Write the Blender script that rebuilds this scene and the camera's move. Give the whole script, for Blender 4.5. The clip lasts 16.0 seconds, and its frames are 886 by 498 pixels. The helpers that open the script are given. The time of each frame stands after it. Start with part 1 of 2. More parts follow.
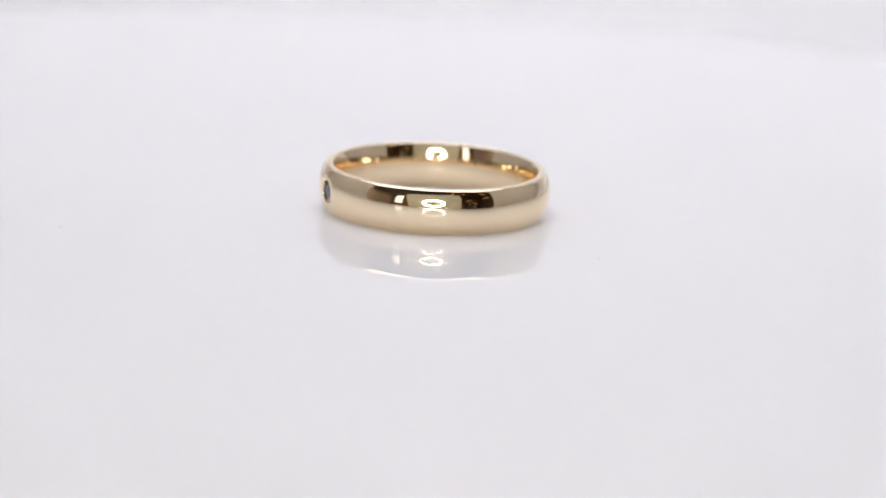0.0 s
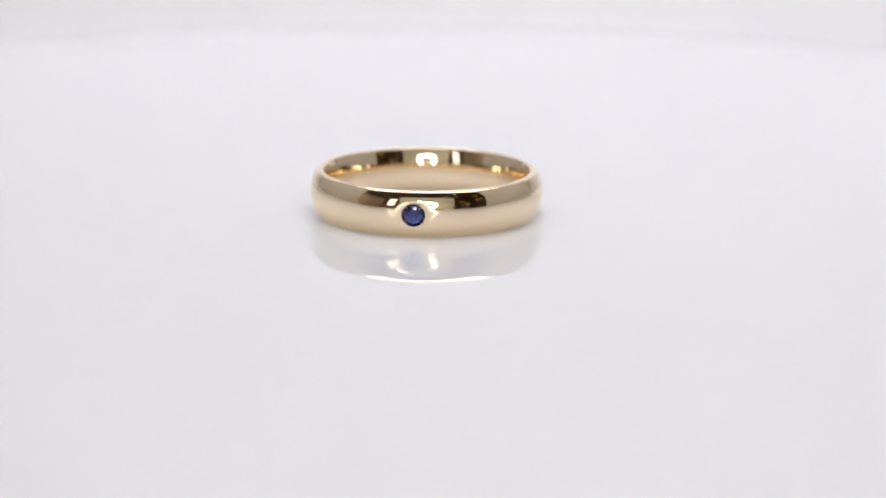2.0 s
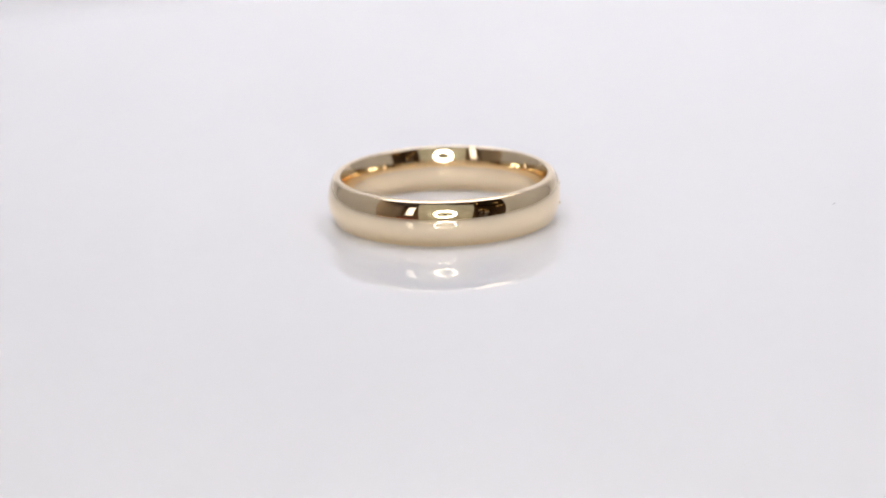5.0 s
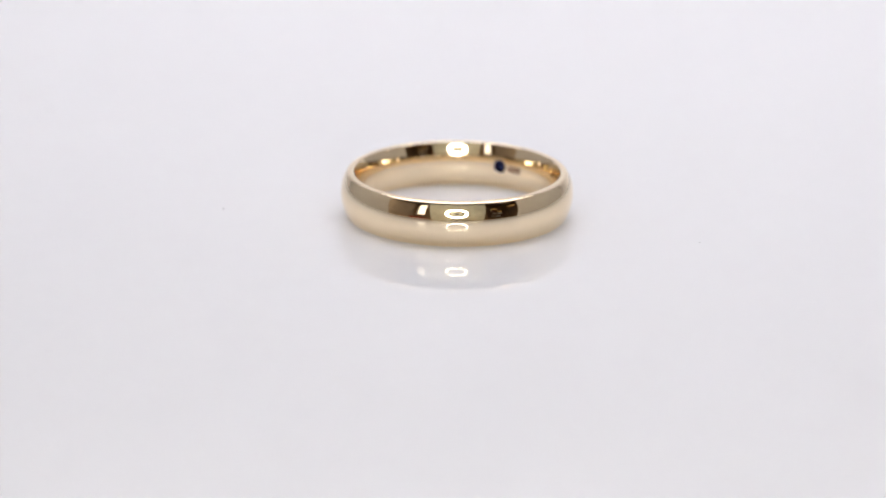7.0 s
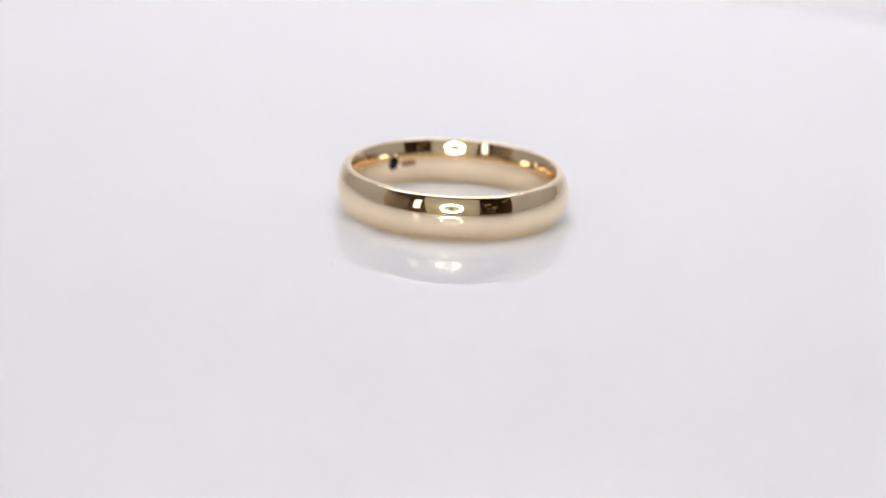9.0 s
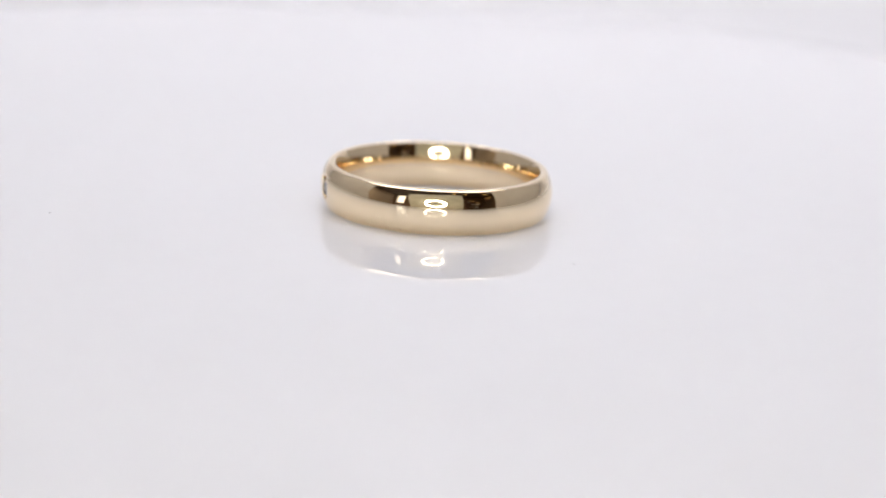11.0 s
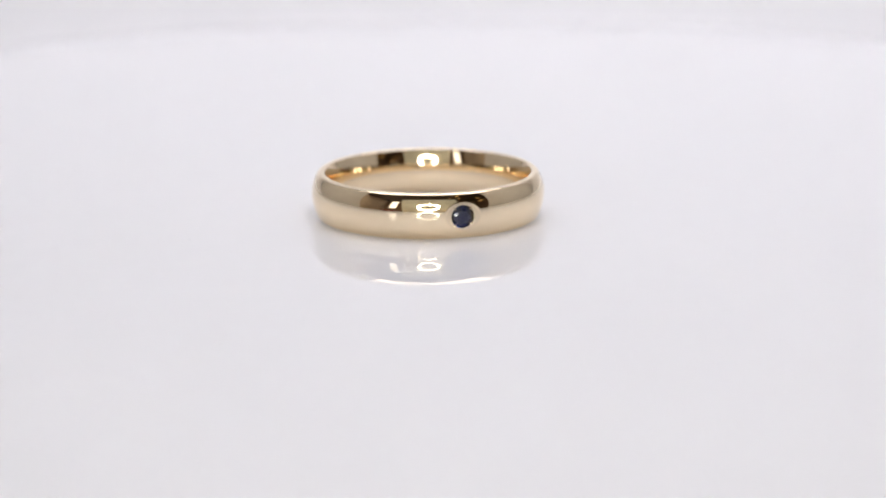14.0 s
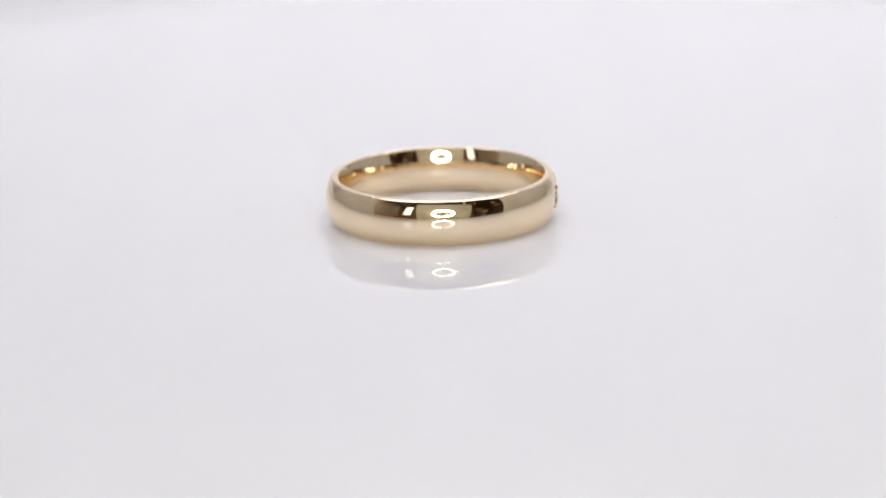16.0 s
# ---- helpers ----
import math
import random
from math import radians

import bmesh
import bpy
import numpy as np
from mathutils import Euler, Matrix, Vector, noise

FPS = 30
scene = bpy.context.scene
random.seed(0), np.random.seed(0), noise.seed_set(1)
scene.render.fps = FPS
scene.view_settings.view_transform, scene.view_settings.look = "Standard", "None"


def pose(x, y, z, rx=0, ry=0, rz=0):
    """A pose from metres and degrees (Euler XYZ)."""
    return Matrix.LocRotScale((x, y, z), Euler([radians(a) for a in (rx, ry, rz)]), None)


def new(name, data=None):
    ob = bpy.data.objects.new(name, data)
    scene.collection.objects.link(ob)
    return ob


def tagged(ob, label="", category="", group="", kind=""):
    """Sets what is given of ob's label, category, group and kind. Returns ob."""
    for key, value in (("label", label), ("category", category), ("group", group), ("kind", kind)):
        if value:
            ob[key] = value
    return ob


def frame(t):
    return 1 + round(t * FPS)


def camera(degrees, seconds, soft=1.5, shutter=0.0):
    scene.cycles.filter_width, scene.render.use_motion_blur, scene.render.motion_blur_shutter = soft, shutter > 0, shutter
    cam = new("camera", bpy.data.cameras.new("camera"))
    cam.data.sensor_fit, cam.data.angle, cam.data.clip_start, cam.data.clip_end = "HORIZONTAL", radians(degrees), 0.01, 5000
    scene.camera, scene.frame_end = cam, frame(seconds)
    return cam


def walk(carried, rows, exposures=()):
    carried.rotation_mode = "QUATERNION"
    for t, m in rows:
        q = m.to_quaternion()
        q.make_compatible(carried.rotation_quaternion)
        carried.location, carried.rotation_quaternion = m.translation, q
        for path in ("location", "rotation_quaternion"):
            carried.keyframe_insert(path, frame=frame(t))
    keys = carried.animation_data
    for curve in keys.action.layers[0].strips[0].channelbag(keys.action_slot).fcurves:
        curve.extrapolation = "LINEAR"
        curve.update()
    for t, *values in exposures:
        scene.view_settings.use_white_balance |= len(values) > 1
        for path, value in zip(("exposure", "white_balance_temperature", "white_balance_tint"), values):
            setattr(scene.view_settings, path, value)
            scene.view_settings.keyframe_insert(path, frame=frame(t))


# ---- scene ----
cam = camera(12.911, 16.0, soft=2.0)
CAM_POSE = pose(0.0, -0.32691, 0.08619, 74.663, -0.8754, 0.2131)
walk(cam, [(0.0, CAM_POSE), (16.0, CAM_POSE)])
cam.data.dof.use_dof = True
cam.data.dof.focus_distance = 0.3295
cam.data.dof.aperture_fstop = 18

MM = 0.001
# turntable: speed in degrees a second, lean of its disc, the ring's place on it (mm)
SPIN = 31.983
LEAN_X, LEAN_Y = -1.400, 1.949
RING_X, RING_Y, RING_Z, RING_TURN = -0.700, 1.142, -0.25, -160.05

# ---- light ----
world = bpy.data.worlds.new("room_air")
scene.world = world
world.use_nodes = True
world.node_tree.nodes["Background"].inputs[0].default_value = (0.9, 0.85, 0.8, 1)
world.node_tree.nodes["Background"].inputs[1].default_value = 0.02
scene.view_settings.exposure = 0.0
scene.cycles.max_bounces = 24
scene.cycles.diffuse_bounces = 10
scene.cycles.glossy_bounces = 16


def area_lamp(name, m, size_x, size_y, watts, colour):
    lamp = bpy.data.lights.new(name, "AREA")
    lamp.shape, lamp.size, lamp.size_y = "RECTANGLE", size_x, size_y
    lamp.energy, lamp.color = watts, colour
    ob = new(name, lamp)
    ob.matrix_world = m
    return ob


TENT_W, TENT_BACK, TENT_FRONT, TENT_TOP_FRONT, TENT_H, SHEET_Z = 0.25, 0.26, -0.127, -0.055, 0.40, -0.030
TENT_TURN = pose(0, 0, 0, 0, 0, -4.5)
area_lamp("tent_led_light", TENT_TURN @ pose(0, 0.035, SHEET_Z + TENT_H - 0.022), 0.44, 0.17, 0.637, (0.985, 0.985, 1.095))
# added fill, unseen: brightens the back sheet and the far disc
area_lamp("rear_fill_light", TENT_TURN @ pose(0, 0.155, SHEET_Z + TENT_H - 0.05, 34, 0, 0), 0.44, 0.03, 0.242, (0.985, 0.985, 1.085))
# added room fill, out of view, sets how bright the reflected walls are
area_lamp("room_fill_light", pose(-0.8, 0.4, 1.70), 0.50, 0.50, 72.0, (1.0, 0.96, 0.93))


# ---- materials ----
def material(name, colour, rough=0.5, metal=0.0, grain=0.0, grain_scale=50.0, stain=0.0, stain_scale=4.0, bump=0.0, ior=1.5, rough_var=0.0):
    """A surface with fine grain and larger stains in its colour, and a fine relief."""
    m = bpy.data.materials.new(name)
    m.use_nodes = True
    nt = m.node_tree
    b = nt.nodes["Principled BSDF"]
    b.inputs["Roughness"].default_value, b.inputs["Metallic"].default_value = rough, metal
    b.inputs["IOR"].default_value = ior
    tex = nt.nodes.new("ShaderNodeTexCoord")
    fine, wide = nt.nodes.new("ShaderNodeTexNoise"), nt.nodes.new("ShaderNodeTexNoise")
    for n, s, d in ((fine, grain_scale, 6), (wide, stain_scale, 3)):
        n.inputs["Scale"].default_value, n.inputs["Detail"].default_value = s, d
        nt.links.new(tex.outputs["Object"], n.inputs["Vector"])

    def scaled(socket, lo, hi):
        r = nt.nodes.new("ShaderNodeMapRange")
        r.inputs["From Min"].default_value, r.inputs["From Max"].default_value = 0.3, 0.7
        r.inputs["To Min"].default_value, r.inputs["To Max"].default_value = lo, hi
        nt.links.new(socket, r.inputs["Value"])
        return r.outputs[0]

    mul = nt.nodes.new("ShaderNodeMath")
    mul.operation = "MULTIPLY"
    nt.links.new(scaled(fine.outputs["Fac"], 1 - grain, 1 + grain), mul.inputs[0])
    nt.links.new(scaled(wide.outputs["Fac"], 1 - stain, 1 + stain), mul.inputs[1])
    tint = nt.nodes.new("ShaderNodeVectorMath")
    tint.operation = "SCALE"
    tint.inputs[0].default_value = colour
    nt.links.new(mul.outputs[0], tint.inputs["Scale"])
    nt.links.new(tint.outputs[0], b.inputs["Base Color"])
    if rough_var:
        nt.links.new(scaled(fine.outputs["Fac"], max(rough - rough_var, 0), rough + rough_var), b.inputs["Roughness"])
    if bump:
        bn = nt.nodes.new("ShaderNodeBump")
        bn.inputs["Strength"].default_value, bn.inputs["Distance"].default_value = 1.0, bump
        nt.links.new(fine.outputs["Fac"], bn.inputs["Height"])
        nt.links.new(bn.outputs[0], b.inputs["Normal"])
    return m


def glow(name, colour, strength):
    m = bpy.data.materials.new(name)
    m.use_nodes = True
    b = m.node_tree.nodes["Principled BSDF"]
    b.inputs["Base Color"].default_value = (0.8, 0.8, 0.8, 1)
    b.inputs["Emission Color"].default_value = (*colour, 1)
    b.inputs["Emission Strength"].default_value = strength
    return m


GOLD = material("polished_yellow_gold", (0.935, 0.785, 0.56), 0.010, 1.0, grain=0.012, grain_scale=900, stain=0.02, stain_scale=120, rough_var=0.005, bump=0.0000005)
STAMPED = material("stamped_gold", (0.30, 0.18, 0.12), 0.55, 1.0, grain=0.2, grain_scale=4000, stain=0.1, stain_scale=900)
ACRYLIC = material("glossy_white_acrylic", (0.935, 0.93, 0.94), 0.005, 0, grain=0.004, grain_scale=300, stain=0.008, stain_scale=14, ior=1.42, rough_var=0.003)
# light spreads inside the opal body
_a = ACRYLIC.node_tree.nodes["Principled BSDF"]
_a.inputs["Subsurface Weight"].default_value = 0.38
_a.inputs["Subsurface Radius"].default_value = (1.0, 1.0, 1.0)
_a.inputs["Subsurface Scale"].default_value = 0.014
PLASTIC = material("white_plastic", (0.72, 0.72, 0.72), 0.35, 0, grain=0.02, grain_scale=400, stain=0.03, stain_scale=20, bump=0.00004)
PAPER = material("white_sheet", (0.90, 0.895, 0.90), 0.6, 0, grain=0.01, grain_scale=500, stain=0.015, stain_scale=9, bump=0.00003)
FABRIC = material("white_tent_fabric", (0.47, 0.455, 0.43), 0.75, 0, grain=0.03, grain_scale=700, stain=0.05, stain_scale=8, bump=0.0001)
BLACK = material("black_plastic", (0.02, 0.02, 0.021), 0.4, 0, grain=0.15, grain_scale=600, stain=0.1, stain_scale=30, bump=0.00003)
RUBBER = material("black_rubber", (0.015, 0.015, 0.015), 0.8, 0, grain=0.2, grain_scale=500)
STEEL = material("dull_steel", (0.5, 0.5, 0.5), 0.35, 1.0, grain=0.08, grain_scale=300)
BOARD = material("grey_green_card", (0.46, 0.475, 0.40), 0.8, 0, grain=0.14, grain_scale=160, stain=0.12, stain_scale=12, bump=0.0001)
DESK = material("oiled_oak", (0.24, 0.15, 0.085), 0.45, 0, grain=0.2, grain_scale=60, stain=0.15, stain_scale=3, bump=0.0002)
WALL = material("dark_brown_paint", (0.18, 0.12, 0.075), 0.8, 0, grain=0.06, grain_scale=80, stain=0.15, stain_scale=1.2, bump=0.0004)
CEIL = material("grey_paint", (0.16, 0.14, 0.12), 0.85, 0, grain=0.05, grain_scale=80, stain=0.1, stain_scale=1.5)
PLANK = material("dark_floor_boards", (0.12, 0.075, 0.045), 0.5, 0, grain=0.2, grain_scale=40, stain=0.2, stain_scale=2, bump=0.0003)
WHITE_PAINT = material("white_paint", (0.75, 0.75, 0.73), 0.45, 0, grain=0.03, grain_scale=120, stain=0.04, stain_scale=4)
SHELF = material("walnut", (0.11, 0.06, 0.035), 0.5, 0, grain=0.25, grain_scale=50, stain=0.2, stain_scale=4)
LED = glow("lit_led_diffuser", (1.0, 1.0, 0.99), 22.0)
BULB = glow("warm_bulb", (1.0, 0.60, 0.20), 1.5)
BEIGE = material("beige_paint", (0.33, 0.265, 0.20), 0.8, 0, grain=0.05, grain_scale=80, stain=0.15, stain_scale=1.2, bump=0.0004)
RED = material("dark_red_lacquer", (0.22, 0.02, 0.015), 0.4, 0, grain=0.1, grain_scale=60, stain=0.1, stain_scale=5)
DAYLIGHT = glow("daylight_sky", (0.98, 0.98, 1.0), 1.7)
LENS = material("lens_glass", (0.02, 0.035, 0.025), 0.08, 0, ior=1.7)
DUST = material("grey_lint", (0.45, 0.44, 0.44), 0.9)

SAPPHIRE = bpy.data.materials.new("blue_sapphire")
SAPPHIRE.use_nodes = True
_b = SAPPHIRE.node_tree.nodes["Principled BSDF"]
_b.inputs["Base Color"].default_value = (0.0035, 0.009, 0.06, 1)
_b.inputs["Transmission Weight"].default_value = 1.0
_b.inputs["Roughness"].default_value = 0.0
_b.inputs["IOR"].default_value = 1.77


# ---- building helpers ----
def part(name, bm, mat, parent=None, label="", smooth=False, m=None):
    me = bpy.data.meshes.new(name)
    bmesh.ops.recalc_face_normals(bm, faces=bm.faces)
    bm.to_mesh(me)
    bm.free()
    me.materials.append(mat)
    if smooth:
        me.polygons.foreach_set("use_smooth", [True] * len(me.polygons))
    ob = new(name, me)
    ob.parent = parent
    if m is not None:
        ob.matrix_basis = m
    return tagged(ob, label)


def thing(name, label, category, m=None, group="", kind=""):
    ob = new(name)
    if m is not None:
        ob.matrix_basis = m
    return tagged(ob, label, category, group, kind)


def box(x0, x1, y0, y1, z0, z1, bevel=0.0, bm=None):
    bm = bm or bmesh.new()
    made = bmesh.ops.create_cube(bm, size=1.0, matrix=Matrix.LocRotScale(((x0 + x1) / 2, (y0 + y1) / 2, (z0 + z1) / 2), None, (x1 - x0, y1 - y0, z1 - z0)))
    if bevel:
        edges = list({e for v in made["verts"] for e in v.link_edges})
        bmesh.ops.bevel(bm, geom=edges, offset=bevel, segments=3, affect="EDGES", profile=0.5)
    return bm


def lathe(profile, steps=64, closed=False, bm=None):
    """Turns a line of (radius, height) round the z axis; radius 0 closes an end."""
    bm = bm or bmesh.new()
    rings = []
    for r, z in profile:
        if r <= 1e-9:
            rings.append([bm.verts.new((0, 0, z))])
        else:
            rings.append([bm.verts.new((r * math.cos(2 * math.pi * i / steps), r * math.sin(2 * math.pi * i / steps), z)) for i in range(steps)])
    pairs = list(zip(rings, rings[1:])) + ([(rings[-1], rings[0])] if closed else [])
    for a, b in pairs:
        for i in range(steps):
            j = (i + 1) % steps
            if len(a) == 1:
                bm.faces.new((a[0], b[j], b[i]))
            elif len(b) == 1:
                bm.faces.new((a[i], a[j], b[0]))
            else:
                bm.faces.new((a[i], a[j], b[j], b[i]))
    return bm


def rod(p, q, radius, steps=16):
    """A round bar from p to q."""
    p, q = Vector(p), Vector(q)
    bm = bmesh.new()
    turn = (q - p).to_track_quat("Z", "Y").to_matrix().to_4x4()
    bmesh.ops.create_cone(bm, cap_ends=True, segments=steps, radius1=radius, radius2=radius, depth=(q - p).length,
                          matrix=Matrix.Translation((p + q) / 2) @ turn)
    return bm


# ---- room ----
ROOM_X0, ROOM_X1, ROOM_Y0, ROOM_Y1, ROOM_Z0, ROOM_Z1 = -1.95, 2.6, -2.1, 1.9, -0.785, 1.75
WIN_X0, WIN_X1, WIN_Z0, WIN_Z1 = -1.78, -1.29, 0.34, 1.64


def build_room():
    t = 0.12
    tagged(part("floor", box(ROOM_X0 - t, ROOM_X1 + t, ROOM_Y0 - t, ROOM_Y1 + t, ROOM_Z0 - t, ROOM_Z0), PLANK), "dark wooden floor of the studio room", "floor", kind="structure")
    tagged(part("ceiling", box(ROOM_X0 - t, ROOM_X1 + t, ROOM_Y0 - t, ROOM_Y1 + t, ROOM_Z1, ROOM_Z1 + t), CEIL), "dim greyish painted room ceiling", "ceiling", kind="structure")
    tagged(part("wall_north", box(ROOM_X0, ROOM_X1, ROOM_Y1, ROOM_Y1 + t, ROOM_Z0, ROOM_Z1), WALL), "dark brown painted room wall", "wall", kind="structure")
    tagged(part("wall_west", box(ROOM_X0 - t, ROOM_X0, ROOM_Y0, ROOM_Y1, ROOM_Z0, ROOM_Z1), BEIGE), "beige painted room wall", "wall", kind="structure")
    tagged(part("wall_east", box(ROOM_X1, ROOM_X1 + t, ROOM_Y0, ROOM_Y1, ROOM_Z0, ROOM_Z1), WALL), "dark brown painted room wall", "wall", kind="structure")
    bm = box(ROOM_X0, WIN_X0, ROOM_Y0 - t, ROOM_Y0, ROOM_Z0, ROOM_Z1)
    box(WIN_X1, ROOM_X1, ROOM_Y0 - t, ROOM_Y0, ROOM_Z0, ROOM_Z1, bm=bm)
    box(WIN_X0, WIN_X1, ROOM_Y0 - t, ROOM_Y0, ROOM_Z0, WIN_Z0, bm=bm)
    box(WIN_X0, WIN_X1, ROOM_Y0 - t, ROOM_Y0, WIN_Z1, ROOM_Z1, bm=bm)
    tagged(part("wall_south", bm, WALL), "dark brown painted wall with a small window", "wall", kind="structure")
    win = thing("window_1", "small bright white-framed window with daylight behind", "window", kind="structure")
    y0, y1, w = ROOM_Y0 - 0.09, ROOM_Y0 - 0.05, 0.03
    bm = box(WIN_X0, WIN_X0 + w, y0, y1, WIN_Z0, WIN_Z1, 0.004)
    box(WIN_X1 - w, WIN_X1, y0, y1, WIN_Z0, WIN_Z1, 0.004, bm)
    box(WIN_X0 + w, WIN_X1 - w, y0, y1, WIN_Z0, WIN_Z0 + w, 0.004, bm)
    box(WIN_X0 + w, WIN_X1 - w, y0, y1, WIN_Z1 - w, WIN_Z1, 0.004, bm)
    part("window_frame", bm, WHITE_PAINT, win)
    part("window_sill", box(WIN_X0 - 0.03, WIN_X1 + 0.03, ROOM_Y0 - 0.05, ROOM_Y0 + 0.05, WIN_Z0 - 0.025, WIN_Z0 - 0.002, 0.004), WHITE_PAINT, win)
    bm = bmesh.new()
    vs = [bm.verts.new(c) for c in ((WIN_X0 - 0.5, ROOM_Y0 - 0.5, WIN_Z0 - 0.5), (WIN_X1 + 0.5, ROOM_Y0 - 0.5, WIN_Z0 - 0.5),
                                    (WIN_X1 + 0.5, ROOM_Y0 - 0.5, WIN_Z1 + 0.5), (WIN_X0 - 0.5, ROOM_Y0 - 0.5, WIN_Z1 + 0.5))]
    bm.faces.new(vs)
    tagged(part("backdrop", bm, DAYLIGHT), "bright overcast daylight outside the window", "sky", kind="structure")


def build_pendants():
    """Small warm lamps that show as amber points in the polished gold."""
    for x, y, z in ((0.61, -1.28, 1.60), (0.99, -1.31, 1.60), (0.72, -0.86, 1.62)):
        lamp = thing("pendant_lamp", "small warm glass pendant lamp with a black cap", "lamp", pose(x, y, z), "pendant lamps")
        part("bulb", lathe([(0, -0.035), (0.02, -0.03), (0.034, -0.012), (0.036, 0.006), (0.026, 0.026), (0.014, 0.04), (0, 0.04)], 20), BULB, lamp, smooth=True)
        part("cap", lathe([(0, 0.075), (0.012, 0.074), (0.016, 0.06), (0.016, 0.038), (0, 0.038)], 20), BLACK, lamp, "black lamp cap")
        part("cord", rod((0, 0, 0.074), (0, 0, ROOM_Z1 - z), 0.003, 8), BLACK, lamp)


def build_room_fill():
    # body for the added room fill, out of view above and behind the light box
    lamp = thing("room_fill_lamp", "square white ceiling panel, an added unseen fill light for the room", "lamp")
    part("housing", box(-1.07, -0.53, 0.13, 0.67, 1.71, 1.75, 0.006), WHITE_PAINT, lamp)


SHELF_X0, SHELF_X1 = 1.20, 2.00
SHELF_ROWS = (0.10, 0.42, 0.70, 1.00)


def build_shelf():
    """A dark wall shelf, with short warm light strips under two of its boards."""
    shelf = thing("wall_shelf", "dark walnut wall shelf with four boards", "shelf")
    for sx in (SHELF_X0, SHELF_X1):
        part("side", box(sx - 0.012, sx + 0.012, ROOM_Y0, ROOM_Y0 + 0.24, SHELF_ROWS[0] - 0.02, SHELF_ROWS[-1] + 0.02, 0.002), SHELF, shelf)
    for z in SHELF_ROWS:
        part("board", box(SHELF_X0 + 0.012, SHELF_X1 - 0.012, ROOM_Y0, ROOM_Y0 + 0.24, z - 0.01, z + 0.01, 0.002), SHELF, shelf)
    for x0, x1, z in ((1.28, 1.62, 0.98), (1.58, 1.92, 0.68)):
        strip = thing("strip_light", "short warm light strip under a shelf board", "light strip", group="shelf lights")
        part("rail", box(x0, x1, ROOM_Y0 + 0.19, ROOM_Y0 + 0.22, z, z + 0.01), BLACK, strip)
        part("diffuser", box(x0 + 0.004, x1 - 0.004, ROOM_Y0 + 0.193, ROOM_Y0 + 0.226, z - 0.012, z - 0.0005, 0.003), BULB, strip, "warm glowing diffuser")


def build_bar_lights():
    """Warm light bars under the ceiling and on the wall beside the desk."""
    bar = thing("bar_light", "slim warm light bar under the room ceiling", "light bar", pose(1.93, -1.20, ROOM_Z1, 0, 0, -12), "bar lights")
    part("housing", box(-0.22, 0.22, -0.03, 0.03, -0.02, 0, 0.004), BLACK, bar)
    part("diffuser", box(-0.21, 0.21, -0.022, 0.022, -0.032, -0.0205, 0.004), BULB, bar, "warm glowing diffuser")
    bar = thing("bar_light", "slim warm light bar on the brown wall", "light bar", pose(ROOM_X1, -1.66, 1.44), "bar lights")
    part("housing", box(-0.02, 0, -0.24, 0.24, -0.03, 0.03, 0.004), BLACK, bar)
    part("diffuser", box(-0.032, -0.0205, -0.23, 0.23, -0.022, 0.022, 0.004), BULB, bar, "warm glowing diffuser")


def build_boxes():
    """Small lidded boxes on the boards of the wall shelf."""
    for x, row, w, h, d, mat, what in ((1.29, 2, 0.10, 0.15, 0.14, WHITE_PAINT, "white"), (1.42, 2, 0.09, 0.09, 0.12, RED, "dark red"), (1.62, 2, 0.13, 0.14, 0.13, DESK, "oak brown"), (1.84, 2, 0.12, 0.18, 0.14, BEIGE, "beige"),
                                       (1.33, 1, 0.12, 0.12, 0.13, DESK, "oak brown"), (1.50, 1, 0.08, 0.16, 0.10, WHITE_PAINT, "white"), (1.78, 1, 0.20, 0.14, 0.16, WHITE_PAINT, "white"), (1.40, 0, 0.16, 0.18, 0.16, BEIGE, "beige"), (1.70, 0, 0.14, 0.12, 0.15, WHITE_PAINT, "white")):
        case = thing("storage_box", "small " + what + " lidded box on the wall shelf", "box", pose(x, ROOM_Y0 + 0.02, SHELF_ROWS[row] + 0.01), "boxes on the shelf")
        part("body", box(-w / 2, w / 2, 0, d, 0, h * 0.8, 0.003), mat, case)
        part("lid", box(-w / 2 - 0.003, w / 2 + 0.003, 0, d + 0.003, h * 0.8, h, 0.003), mat, case)


def build_cabinet():
    cab = thing("low_cabinet", "low dark red lacquered cabinet below the window", "cabinet")
    part("body", box(-1.86, -1.14, ROOM_Y0, ROOM_Y0 + 0.36, ROOM_Z0 + 0.06, 0.02, 0.004), RED, cab)
    part("top", box(-1.88, -1.12, ROOM_Y0, ROOM_Y0 + 0.38, 0.02, 0.05, 0.004), RED, cab)
    for x0, x1 in ((-1.855, -1.503), (-1.497, -1.145)):
        door = part("door", box(x0, x1, ROOM_Y0 + 0.36, ROOM_Y0 + 0.378, ROOM_Z0 + 0.07, 0.012, 0.003), RED, cab)
        part("handle", rod((x0 + 0.17, ROOM_Y0 + 0.395, -0.2), (x0 + 0.17, ROOM_Y0 + 0.395, -0.08), 0.005), STEEL, door)
    for x in (-1.80, -1.20):
        for y in (ROOM_Y0 + 0.05, ROOM_Y0 + 0.31):
            part("leg", rod((x, y, ROOM_Z0), (x, y, ROOM_Z0 + 0.06), 0.018), STEEL, cab)


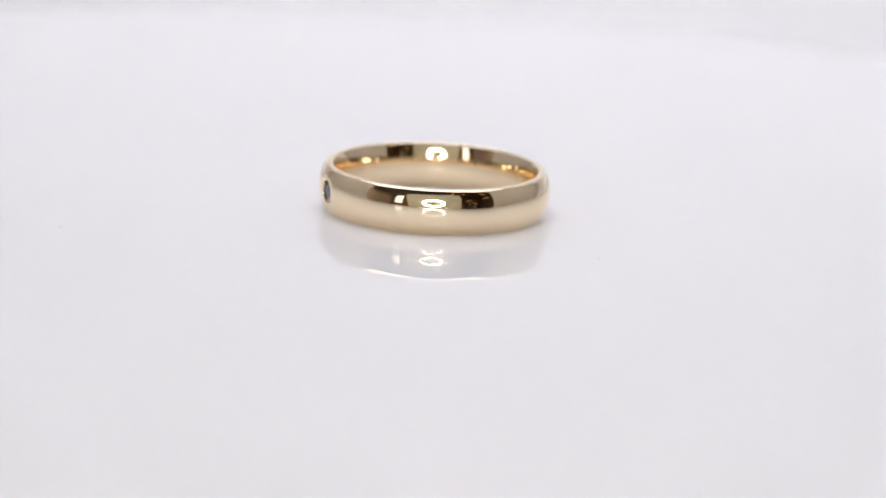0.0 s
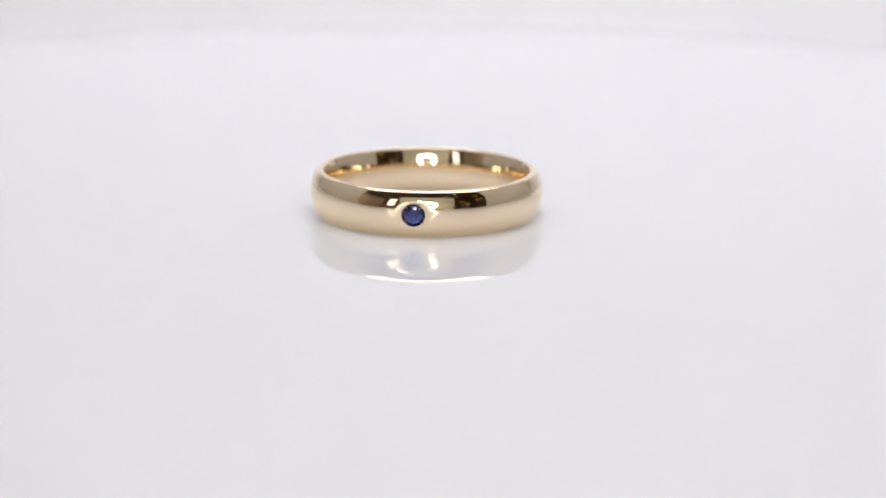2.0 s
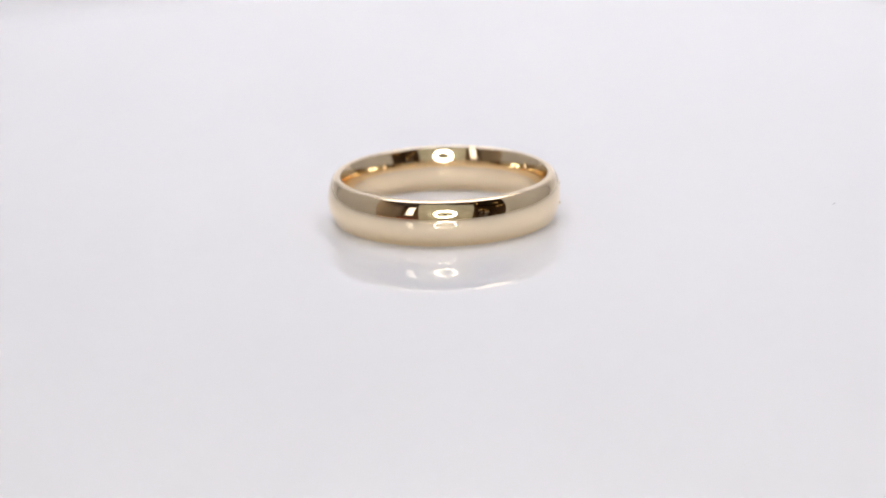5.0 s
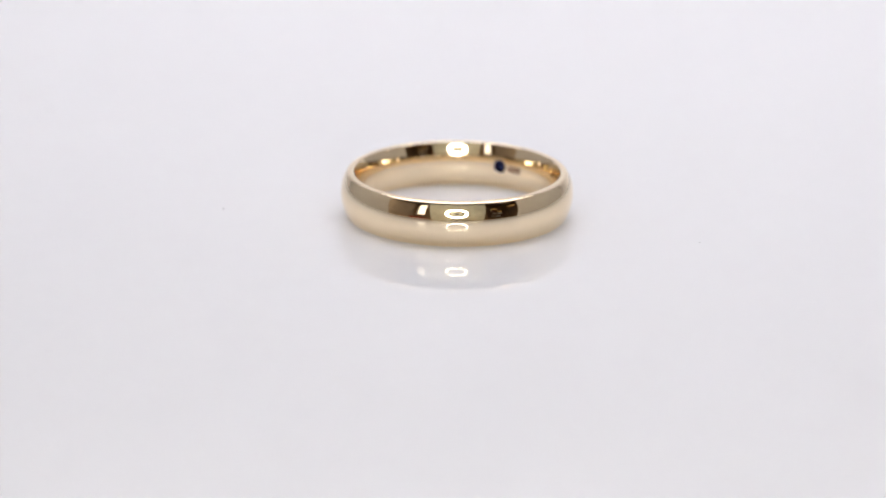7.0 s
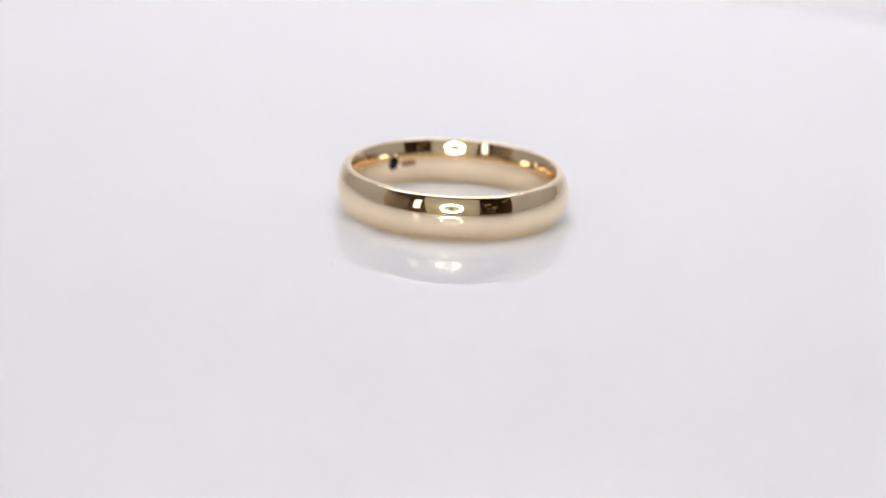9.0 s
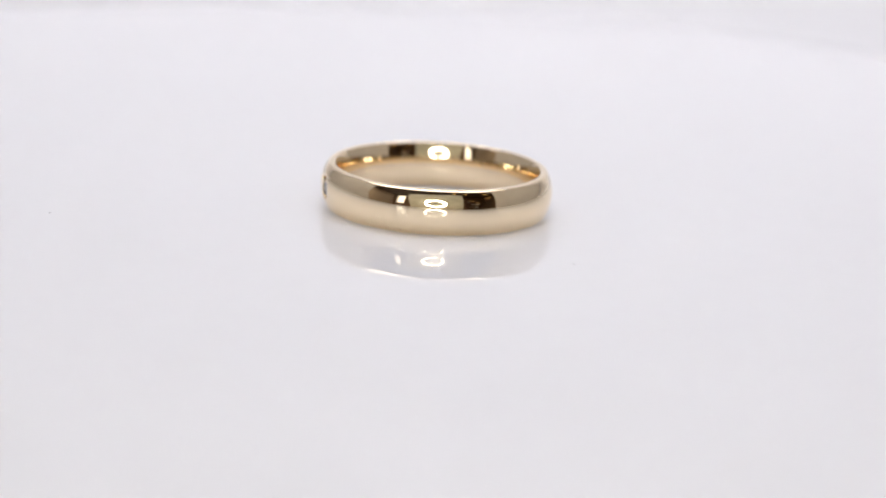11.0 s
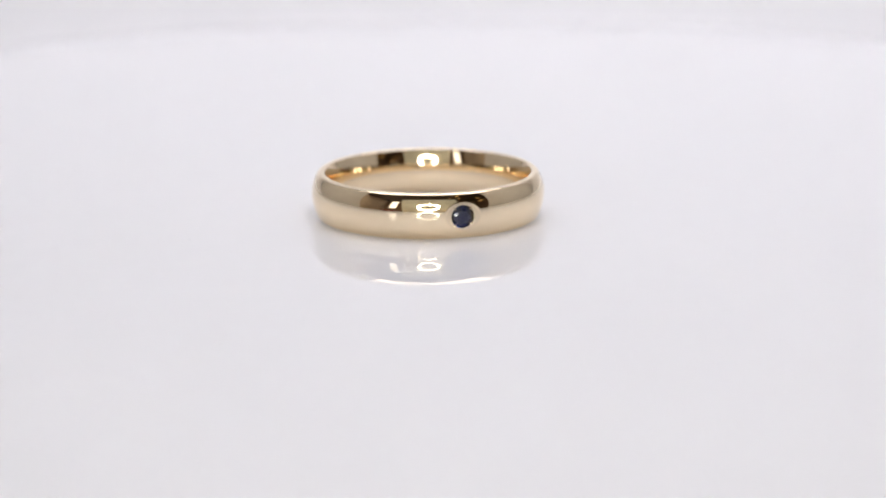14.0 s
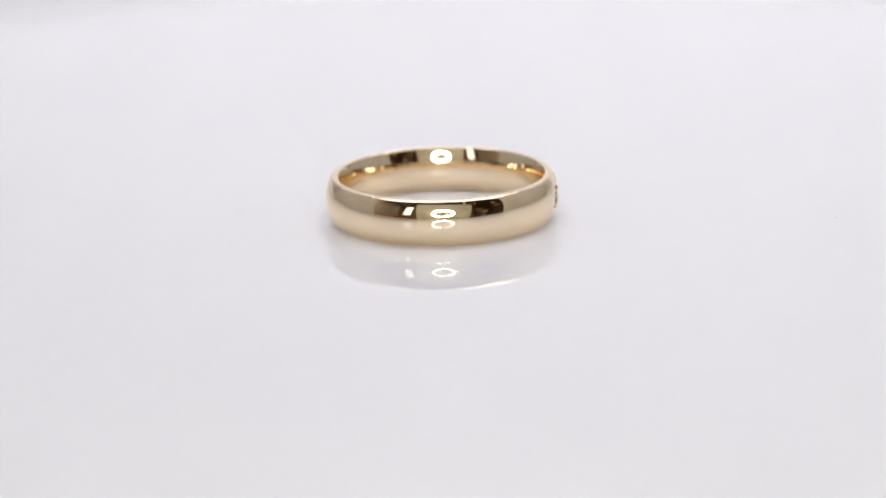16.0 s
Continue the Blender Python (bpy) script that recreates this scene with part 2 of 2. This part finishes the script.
def build_desk():
    z = SHEET_Z - 0.002
    desk = thing("desk", "oiled oak desk that carries the light box", "desk")
    part("desk_top", box(-0.75, 0.75, -0.95, 0.42, z - 0.03, z, 0.003), DESK, desk)
    for sx in (-0.69, 0.69):
        for sy in (-0.89, 0.36):
            part("leg", box(sx - 0.03, sx + 0.03, sy - 0.03, sy + 0.03, ROOM_Z0, z - 0.03, 0.003), DESK, desk)
    for sy in (-0.89, 0.36):
        part("rail", box(-0.66, 0.66, sy - 0.012, sy + 0.012, z - 0.10, z - 0.03), DESK, desk)


def build_tent():
    w, b, f, h, z = TENT_W, TENT_BACK, TENT_FRONT, TENT_H, SHEET_Z
    tent = thing("light_box", "grey-white fabric photo light box with open front", "light box", TENT_TURN)
    # the side panels lean back along their front edge
    for x0, x1 in ((-w - 0.003, -w), (w, w + 0.003)):
        bm = bmesh.new()
        line = [(f, z - 0.002), (b, z - 0.002), (b, z + h), (TENT_TOP_FRONT, z + h)]
        loops = [[bm.verts.new((x, y, zz)) for y, zz in line] for x in (x0, x1)]
        bm.faces.new(loops[0])
        bm.faces.new(loops[1][::-1])
        for i in range(4):
            k = (i + 1) % 4
            bm.faces.new((loops[0][i], loops[0][k], loops[1][k], loops[1][i]))
        part("side_panel", bm, FABRIC, tent)
    part("back_panel", box(-w, w, b, b + 0.003, z - 0.002, z + h), FABRIC, tent)
    part("top_panel", box(-w - 0.003, w + 0.003, TENT_TOP_FRONT, b + 0.003, z + h, z + h + 0.003), FABRIC, tent)
    for sx in (-w - 0.009, w + 0.009):
        for sy, sy_top in ((f + 0.008, TENT_TOP_FRONT + 0.008), (b - 0.006, b - 0.006)):
            part("upright", rod((sx, sy, z - 0.002), (sx, sy_top, z + h), 0.006), STEEL, tent)
        part("side_rail", rod((sx, TENT_TOP_FRONT, z + h + 0.009), (sx, b, z + h + 0.009), 0.006), STEEL, tent)
    lamp = thing("led_panel", "slim white LED panel under the light box top", "light panel", TENT_TURN)
    part("housing", box(-0.225, 0.225, -0.053, 0.123, z + h - 0.018, z + h, 0.003), PLASTIC, lamp)
    # housing for the added rear fill; no known lamp hangs here
    bar = thing("rear_fill_bar", "narrow white bar, an added fill light for the back sheet", "light bar", TENT_TURN)
    part("housing", box(-0.23, 0.23, -0.018, 0.018, 0.004, 0.016, 0.003), PLASTIC, bar, m=pose(0, 0.155, z + h - 0.05, 34, 0, 0))
    for x in (-0.2, 0.2):
        part("bracket", rod((x, 0.155, z + h - 0.045), (x, 0.155, z + h - 0.001), 0.004), STEEL, bar)
    sheet = bmesh.new()
    rows = []
    r = 0.16
    line = [(f - 0.002, z), (b - r - 0.004, z)] + [(b - 0.004 - r + r * math.sin(a), z + r - r * math.cos(a)) for a in [math.radians(d) for d in range(6, 91, 6)]] + [(b - 0.004, z + h - 0.02)]
    for y, zz in line:
        rows.append([sheet.verts.new((x, y, zz)) for x in (-w + 0.002, w - 0.002)])
    for p, q in zip(rows, rows[1:]):
        sheet.faces.new((p[0], p[1], q[1], q[0]))
    ob = tagged(part("backdrop_sheet", sheet, PAPER, smooth=True), "white curved paper sweep inside the light box", "paper sheet", kind="structure")
    ob.matrix_basis = TENT_TURN
    ob.modifiers.new("thickness", "SOLIDIFY").thickness = -0.0015


def build_card():
    """The pale card behind the ring light, with a round hole for the lens; it leans back on two feet."""
    card = thing("reflector_card", "pale grey-green card with a lens hole, leaning back", "card", CAM_POSE)
    x0, x1, y0, y1, z, t, r, n = -0.168, 0.180, -0.1278, 0.215, 0.018, 0.004, 0.012, 16
    border = [(x0 + (x1 - x0) * i / n, y0) for i in range(n)] + [(x1, y0 + (y1 - y0) * i / n) for i in range(n)]
    border += [(x1 - (x1 - x0) * i / n, y1) for i in range(n)] + [(x0, y1 - (y1 - y0) * i / n) for i in range(n)]
    hole = [(r * math.cos(a), r * math.sin(a)) for a in [math.atan2(y, x) for x, y in border]]
    bm = bmesh.new()
    loops = [[bm.verts.new((x, y, zz)) for x, y in loop] for loop, zz in ((border, z), (hole, z), (hole, z + t), (border, z + t))]
    for p, q in zip(loops, loops[1:] + loops[:1]):
        for i in range(len(p)):
            k = (i + 1) % len(p)
            bm.faces.new((p[i], p[k], q[k], q[i]))
    part("board", bm, BOARD, card)
    for x in (-0.13, 0.14):
        part("foot", box(x - 0.008, x + 0.008, -0.122, -0.03, z + t, z + t + 0.012, 0.002), BLACK, card)


def build_camera_rig():
    """Ring light and camera round the eye's line; both stand on one small tripod."""
    m = CAM_POSE
    lamp = thing("ring_light", "round LED ring light on a black tripod", "ring light", m)
    part("diffuser", lathe([(0.0522, -0.001), (0.0530, -0.005), (0.0576, -0.007), (0.0622, -0.005), (0.0632, -0.001)], 96), LED, lamp, "glowing white ring diffuser", smooth=True)
    part("housing", lathe([(0.0505, 0.000), (0.0495, 0.004), (0.051, 0.016), (0.064, 0.016), (0.066, 0.004), (0.0645, 0.000)], 96, closed=True), PLASTIC, lamp)
    shot = thing("camera_body", "compact black camera with a round lens", "camera", m)
    part("lens_barrel", lathe([(0.0085, 0.004), (0.0100, 0.003), (0.0108, 0.006), (0.0108, 0.05), (0.022, 0.055), (0.022, 0.07), (0.0, 0.07)], 48), BLACK, shot)
    part("front_glass", lathe([(0.0, 0.006), (0.006, 0.0065), (0.0086, 0.008), (0.0086, 0.012), (0, 0.012)], 48), LENS, shot)
    part("body", box(-0.055, 0.055, -0.035, 0.035, 0.068, 0.10, 0.006), BLACK, shot)
    part("grip", box(0.04, 0.06, -0.033, 0.028, 0.06, 0.075, 0.006), RUBBER, shot)
    part("ring_bracket", box(-0.007, 0.007, -0.060, -0.020, 0.010, 0.016, 0.002), STEEL, lamp)
    base = SHEET_Z - 0.002
    tri = thing("mini_tripod", "small black desk tripod with three legs", "tripod")
    top = m @ Vector((0, -0.035, 0.085))
    mid = Vector((top.x, top.y, base + 0.055))
    part("column", rod(mid, top, 0.006), BLACK, tri)
    for a in (90, 210, 330):
        foot = Vector((top.x + 0.075 * math.cos(math.radians(a)), top.y + 0.075 * math.sin(math.radians(a)), base + 0.005))
        part("leg", rod(mid, foot, 0.005, 12), BLACK, tri)


# ---- turntable ----
DISC_R = 0.095


def build_turntable():
    base = thing("motor_stand", "round white plastic motor stand under the disc", "motor stand")
    z = SHEET_Z
    part("shell", lathe([(0, z + 0.002), (0.058, z + 0.002), (0.061, z + 0.004), (0.062, z + 0.008), (0.060, z + 0.0165), (0.057, z + 0.018), (0, z + 0.018)], 96), PLASTIC, base)
    for a in (30, 150, 270):
        x, y = 0.045 * math.cos(math.radians(a)), 0.045 * math.sin(math.radians(a))
        bm = lathe([(0, 0), (0.006, 0), (0.006, 0.002), (0, 0.002)], 20)
        part("rubber_foot", bm, RUBBER, base, m=pose(x, y, z))
    disc = thing("turntable", "glossy white acrylic turntable disc, slightly tilted", "turntable")
    zt, r = RING_Z * MM, DISC_R
    part("disc", lathe([(0, zt), (0.02, zt), (0.05, zt), (r - 0.0012, zt), (r - 0.0004, zt - 0.0003), (r, zt - 0.0012), (r, zt - 0.0080), (r - 0.001, zt - 0.0090), (0.02, zt - 0.0090), (0, zt - 0.0090)], 192), ACRYLIC, disc)
    part("spindle", lathe([(0, -0.0093), (0.010, -0.0093), (0.010, -0.0125), (0, -0.0125)], 32), STEEL, disc)
    # a few flecks of lint lie on the gloss
    rng = random.Random(7)
    bm = bmesh.new()
    for _ in range(16):
        a, d, size = rng.uniform(0, 2 * math.pi), rng.uniform(0.014, 0.075), rng.uniform(0.05, 0.12) * MM
        made = bmesh.ops.create_icosphere(bm, subdivisions=1, radius=1.0, matrix=Matrix.LocRotScale((d * math.cos(a), d * math.sin(a), zt + size * 0.25), Euler((0, 0, rng.uniform(0, 6))), (size * rng.uniform(0.8, 2.6), size * 0.6, size * 0.3)))
        for v in made["verts"]:
            v.co += Vector((rng.uniform(-1, 1), rng.uniform(-1, 1), 0)) * size * 0.25
    tagged(part("lint", bm, DUST, disc, "tiny grey specks of lint"), kind="stuff")
    return disc


# ---- the ring (its own frame in mm: z along its axis, the stone at +x, middle height 0) ----
R_OUT, RHO, R_IN, RHO_IN, HALF = 10.0, 3.7, 8.48, 4.8, 1.98
FIL_OUT, FIL_IN = 0.42, 0.16
FLAT_X, FLAT_Y, FLAT_Z = 10.0 - 0.139, 1.56, 1.28
HOLE_OUT, HOLE_IN, HOLE_RISE = 1.02, 0.60, 0.12
CELLS = 48
CREST = 0.24
FLAT_SLOPE, FLAT_BOW = 0.02, 0.034
Z_END = RHO * (HALF - FIL_OUT) / (RHO - FIL_OUT)
PATCH = 1.35


def smooth_step(lo, hi, q):
    f = min(max((q - lo) / (hi - lo), 0.0), 1.0)
    return f * f * (3 - 2 * f)


def outer_point(th, v):
    z = RHO * math.sin(v / RHO)
    # the crest of the band runs a little higher on the stone's side
    crest = CREST * (0.5 + 0.5 * math.cos(th))
    z0 = z
    for _ in range(8):
        z0 = z - crest * max(0.0, 1 - (z0 / Z_END) ** 2)
    r = R_OUT - RHO + math.sqrt(RHO * RHO - z0 * z0)
    x, y = r * math.cos(th), r * math.sin(th)
    if x > 9.0:
        w = 1 - smooth_step(0.88, 1.08, math.hypot(y / FLAT_Y, z / FLAT_Z))
        x = x * (1 - w) + (FLAT_X + FLAT_SLOPE * z - FLAT_BOW * z * z) * w
    return (x, y, z)


def inner_point(th, v):
    a = v / RHO_IN
    r = R_IN + RHO_IN * (1 - math.cos(a))
    return (r * math.cos(th), r * math.sin(th), RHO_IN * math.sin(a))


def band_mesh():
    bm = bmesh.new()
    # turns round the band: fine cells about the stone, wider ones elsewhere
    step = 2 * PATCH / CELLS / R_OUT
    fine = 44
    th = [i * step for i in range(-fine, fine + 1)]
    left = 2 * math.pi - 2 * fine * step
    wide = 440
    th += [fine * step + left * i / wide for i in range(1, wide)]
    half_cells = CELLS // 2
    i0, i1 = fine - half_cells, fine + half_cells
    n = len(th)
    a1 = math.asin((HALF - FIL_OUT) / (RHO - FIL_OUT))
    a2 = math.asin((HALF - FIL_IN) / (RHO_IN - FIL_IN))
    v_end, w_end = a1 * RHO, a2 * RHO_IN
    patch_in = PATCH * R_IN / R_OUT
    out_v = [-v_end + (v_end - PATCH) * i / 10 for i in range(10)] + [-PATCH + 2 * PATCH * i / CELLS for i in range(CELLS + 1)] + [PATCH + (v_end - PATCH) * i / 10 for i in range(1, 11)]
    in_v = [w_end - (w_end - patch_in) * i / 10 for i in range(10)] + [patch_in - 2 * patch_in * i / CELLS for i in range(CELLS + 1)] + [-patch_in - (w_end - patch_in) * i / 10 for i in range(1, 11)]
    c_out = (R_OUT - RHO + (RHO - FIL_OUT) * math.cos(a1), HALF - FIL_OUT)
    c_in = (R_IN + RHO_IN - (RHO_IN - FIL_IN) * math.cos(a2), HALF - FIL_IN)
    rim = []
    for i in range(1, 13):
        a = a1 + (math.pi / 2 - a1) * i / 12
        rim.append((c_out[0] + FIL_OUT * math.cos(a), c_out[1] + FIL_OUT * math.sin(a)))
    for i in range(1, 4):
        rim.append((c_out[0] + (c_in[0] - c_out[0]) * i / 4, HALF))
    for i in range(0, 12):
        a = math.pi / 2 + (math.pi / 2 - a2) * i / 12
        rim.append((c_in[0] + FIL_IN * math.cos(a), c_in[1] + FIL_IN * math.sin(a)))
    rows, kinds = [], []
    for v in out_v:
        rows.append([bm.verts.new(outer_point(t, v)) for t in th])
        kinds.append("out")
    for r, z in rim:
        rows.append([bm.verts.new((r * math.cos(t), r * math.sin(t), z)) for t in th])
        kinds.append("rim")
    for v in in_v:
        rows.append([bm.verts.new(inner_point(t, v)) for t in th])
        kinds.append("in")
    for r, z in reversed(rim):
        rows.append([bm.verts.new((r * math.cos(t), r * math.sin(t), -z)) for t in th])
        kinds.append("rim")
    o0 = 10
    q0 = len(out_v) + len(rim) + 10
    total = len(rows)
    for j in range(total):
        a, b = rows[j], rows[(j + 1) % total]
        holed = o0 <= j < o0 + CELLS or q0 <= j < q0 + CELLS
        for i in range(n):
            if holed and i0 <= i < i1:
                continue
            k = (i + 1) % n
            bm.faces.new((a[i], a[k], b[k], b[i]))
    # the two patches round the stone's hole: from the square's border in to a circle
    rims = []
    for first, half, hole, fn, scale, sign, rise in ((o0, PATCH, HOLE_OUT, outer_point, R_OUT, 1, 0.0), (q0, patch_in, HOLE_IN, inner_point, R_IN, -1, HOLE_RISE)):
        border = [(i0 + i, first) for i in range(CELLS)] + [(i1, first + i) for i in range(CELLS)] + [(i1 - i, first + CELLS) for i in range(CELLS)] + [(i0, first + CELLS - i) for i in range(CELLS)]
        ring = [rows[j][i] for i, j in border]
        flat = [(th[i] * scale, sign * (-half + 2 * half * (j - first) / CELLS)) for i, j in border]
        layers = 14
        for s in range(1, layers + 1):
            f = s / layers
            nxt = []
            for u, v in flat:
                d = math.hypot(u, v)
                uu, vv = u + (u / d * hole - u) * f, v + (v / d * hole + rise - v) * f
                nxt.append(bm.verts.new(fn(uu / scale, vv)))
            for i in range(len(ring)):
                k = (i + 1) % len(ring)
                bm.faces.new((ring[i], ring[k], nxt[k], nxt[i]))
            ring = nxt
        rims.append((ring, flat))
    # the hole's wall: a small rounded lip, a straight seat and a cone to the bore
    ring, flat = rims[0]
    inner, flat_in = rims[1]
    order = [min(range(len(flat_in)), key=lambda q, a=a: abs(math.atan2(math.sin(math.atan2(flat_in[q][1], flat_in[q][0]) - a), math.cos(math.atan2(flat_in[q][1], flat_in[q][0]) - a)))) for a in [math.atan2(v, u) for u, v in flat]]
    for x, r in ((FLAT_X - 0.03, 1.0), (FLAT_X - 0.10, 0.992), (FLAT_X - 0.46, 0.99), (9.10, 0.66)):
        nxt = [bm.verts.new((x, u / math.hypot(u, v) * r, v / math.hypot(u, v) * r)) for u, v in flat]
        for i in range(len(ring)):
            k = (i + 1) % len(ring)
            bm.faces.new((ring[i], ring[k], nxt[k], nxt[i]))
        ring = nxt
    for i in range(len(ring)):
        k = (i + 1) % len(ring)
        a, b = inner[order[i]], inner[order[k]]
        bm.faces.new((ring[i], ring[k], b, a) if a is not b else (ring[i], ring[k], a))
    bmesh.ops.scale(bm, vec=(MM, MM, MM), verts=bm.verts)
    return bm


def gem_mesh():
    """A round brilliant, its table facing +x."""
    pts = []
    for i in range(8):
        a = math.radians(45 * i)
        pts.append((0.27, 0.53, a))
        pts.append((0.17, 0.82, a + math.radians(22.5)))
        pts.append((-0.50, 0.50, a + math.radians(22.5)))
    for i in range(32):
        a = math.radians(11.25 * i)
        pts.append((0.0, 0.985, a))
        pts.append((-0.05, 0.985, a))
    bm = bmesh.new()
    for x, r, a in pts:
        bm.verts.new((x * MM, r * math.cos(a) * MM, r * math.sin(a) * MM))
    bm.verts.new((-0.90 * MM, 0, 0))
    made = bmesh.ops.convex_hull(bm, input=bm.verts)
    bmesh.ops.delete(bm, geom=[g for g in made["geom_interior"] if isinstance(g, bmesh.types.BMVert)], context="VERTS")
    bmesh.ops.dissolve_limit(bm, angle_limit=0.01, verts=bm.verts, edges=bm.edges)
    return bm


def build_ring():
    ring = thing("gold_ring", "polished yellow gold band ring with one flush-set blue sapphire", "ring")
    band = part("band", band_mesh(), GOLD, ring, smooth=True)
    part("gemstone", gem_mesh(), SAPPHIRE, ring, "round faceted dark blue sapphire", m=pose((FLAT_X - 0.35) * MM, 0, 0, 8, 0, 0))
    for a in (45, 135, 225, 315):
        bm = bmesh.new()
        bmesh.ops.create_icosphere(bm, subdivisions=3, radius=1.0)
        # a raised grain of gold, drawn out towards the stone's middle
        bmesh.ops.transform(bm, matrix=Matrix.LocRotScale(None, None, (0.10, 0.22, 0.06)), verts=bm.verts)
        for v in bm.verts:
            if v.co.y < 0:
                v.co.z *= 1 + v.co.y / 0.26
                v.co.x *= 1 + v.co.y / 0.3
        bmesh.ops.scale(bm, vec=(MM, MM, MM), verts=bm.verts)
        c, s = math.cos(math.radians(a)), math.sin(math.radians(a))
        turn = pose(0, 0, 0, a, 0, 0)
        part("prong", bm, GOLD, ring, smooth=True, m=Matrix.Translation(((FLAT_X - 0.02) * MM, c * 0.95 * MM, s * 0.95 * MM)) @ turn)
    # the stamped mark in the bore: a row of small worn bars
    for i, (w, h) in enumerate(((0.23, 0.50), (0.20, 0.50), (0.24, 0.48), (0.21, 0.50), (0.22, 0.49))):
        u = -(0.98 + 0.26 * i) / R_IN
        bm = box(-0.010 * MM, 0.012 * MM, -w / 2 * MM, w / 2 * MM, -h / 2 * MM, h / 2 * MM)
        m = pose(0, 0, 0, 0, 0, math.degrees(u)) @ pose((R_IN + 0.004) * MM, 0, -0.02 * MM)
        part("stamp_bar", bm, STAMPED, ring, "worn stamped mark", m=m)
    return ring


build_room()
build_room_fill()
build_shelf()
build_bar_lights()
build_boxes()
build_cabinet()
build_desk()
build_tent()
build_card()
build_camera_rig()
build_pendants()
turntable = build_turntable()
gold_ring = build_ring()


def disc_pose(t):
    return pose(0, 0, 0, 0, 0, SPIN * t) @ pose(0, 0, 0, LEAN_X) @ pose(0, 0, 0, 0, LEAN_Y)


def motions():
    """The disc turns evenly, leaning a little on its spindle, and carries the ring round with it."""
    times = [i * 0.2 for i in range(81)]
    seat = pose(RING_X * MM, RING_Y * MM, (RING_Z + HALF) * MM, 0, 0, RING_TURN)
    walk(turntable, [(t, disc_pose(t)) for t in times])
    walk(gold_ring, [(t, disc_pose(t) @ seat) for t in times])


motions()
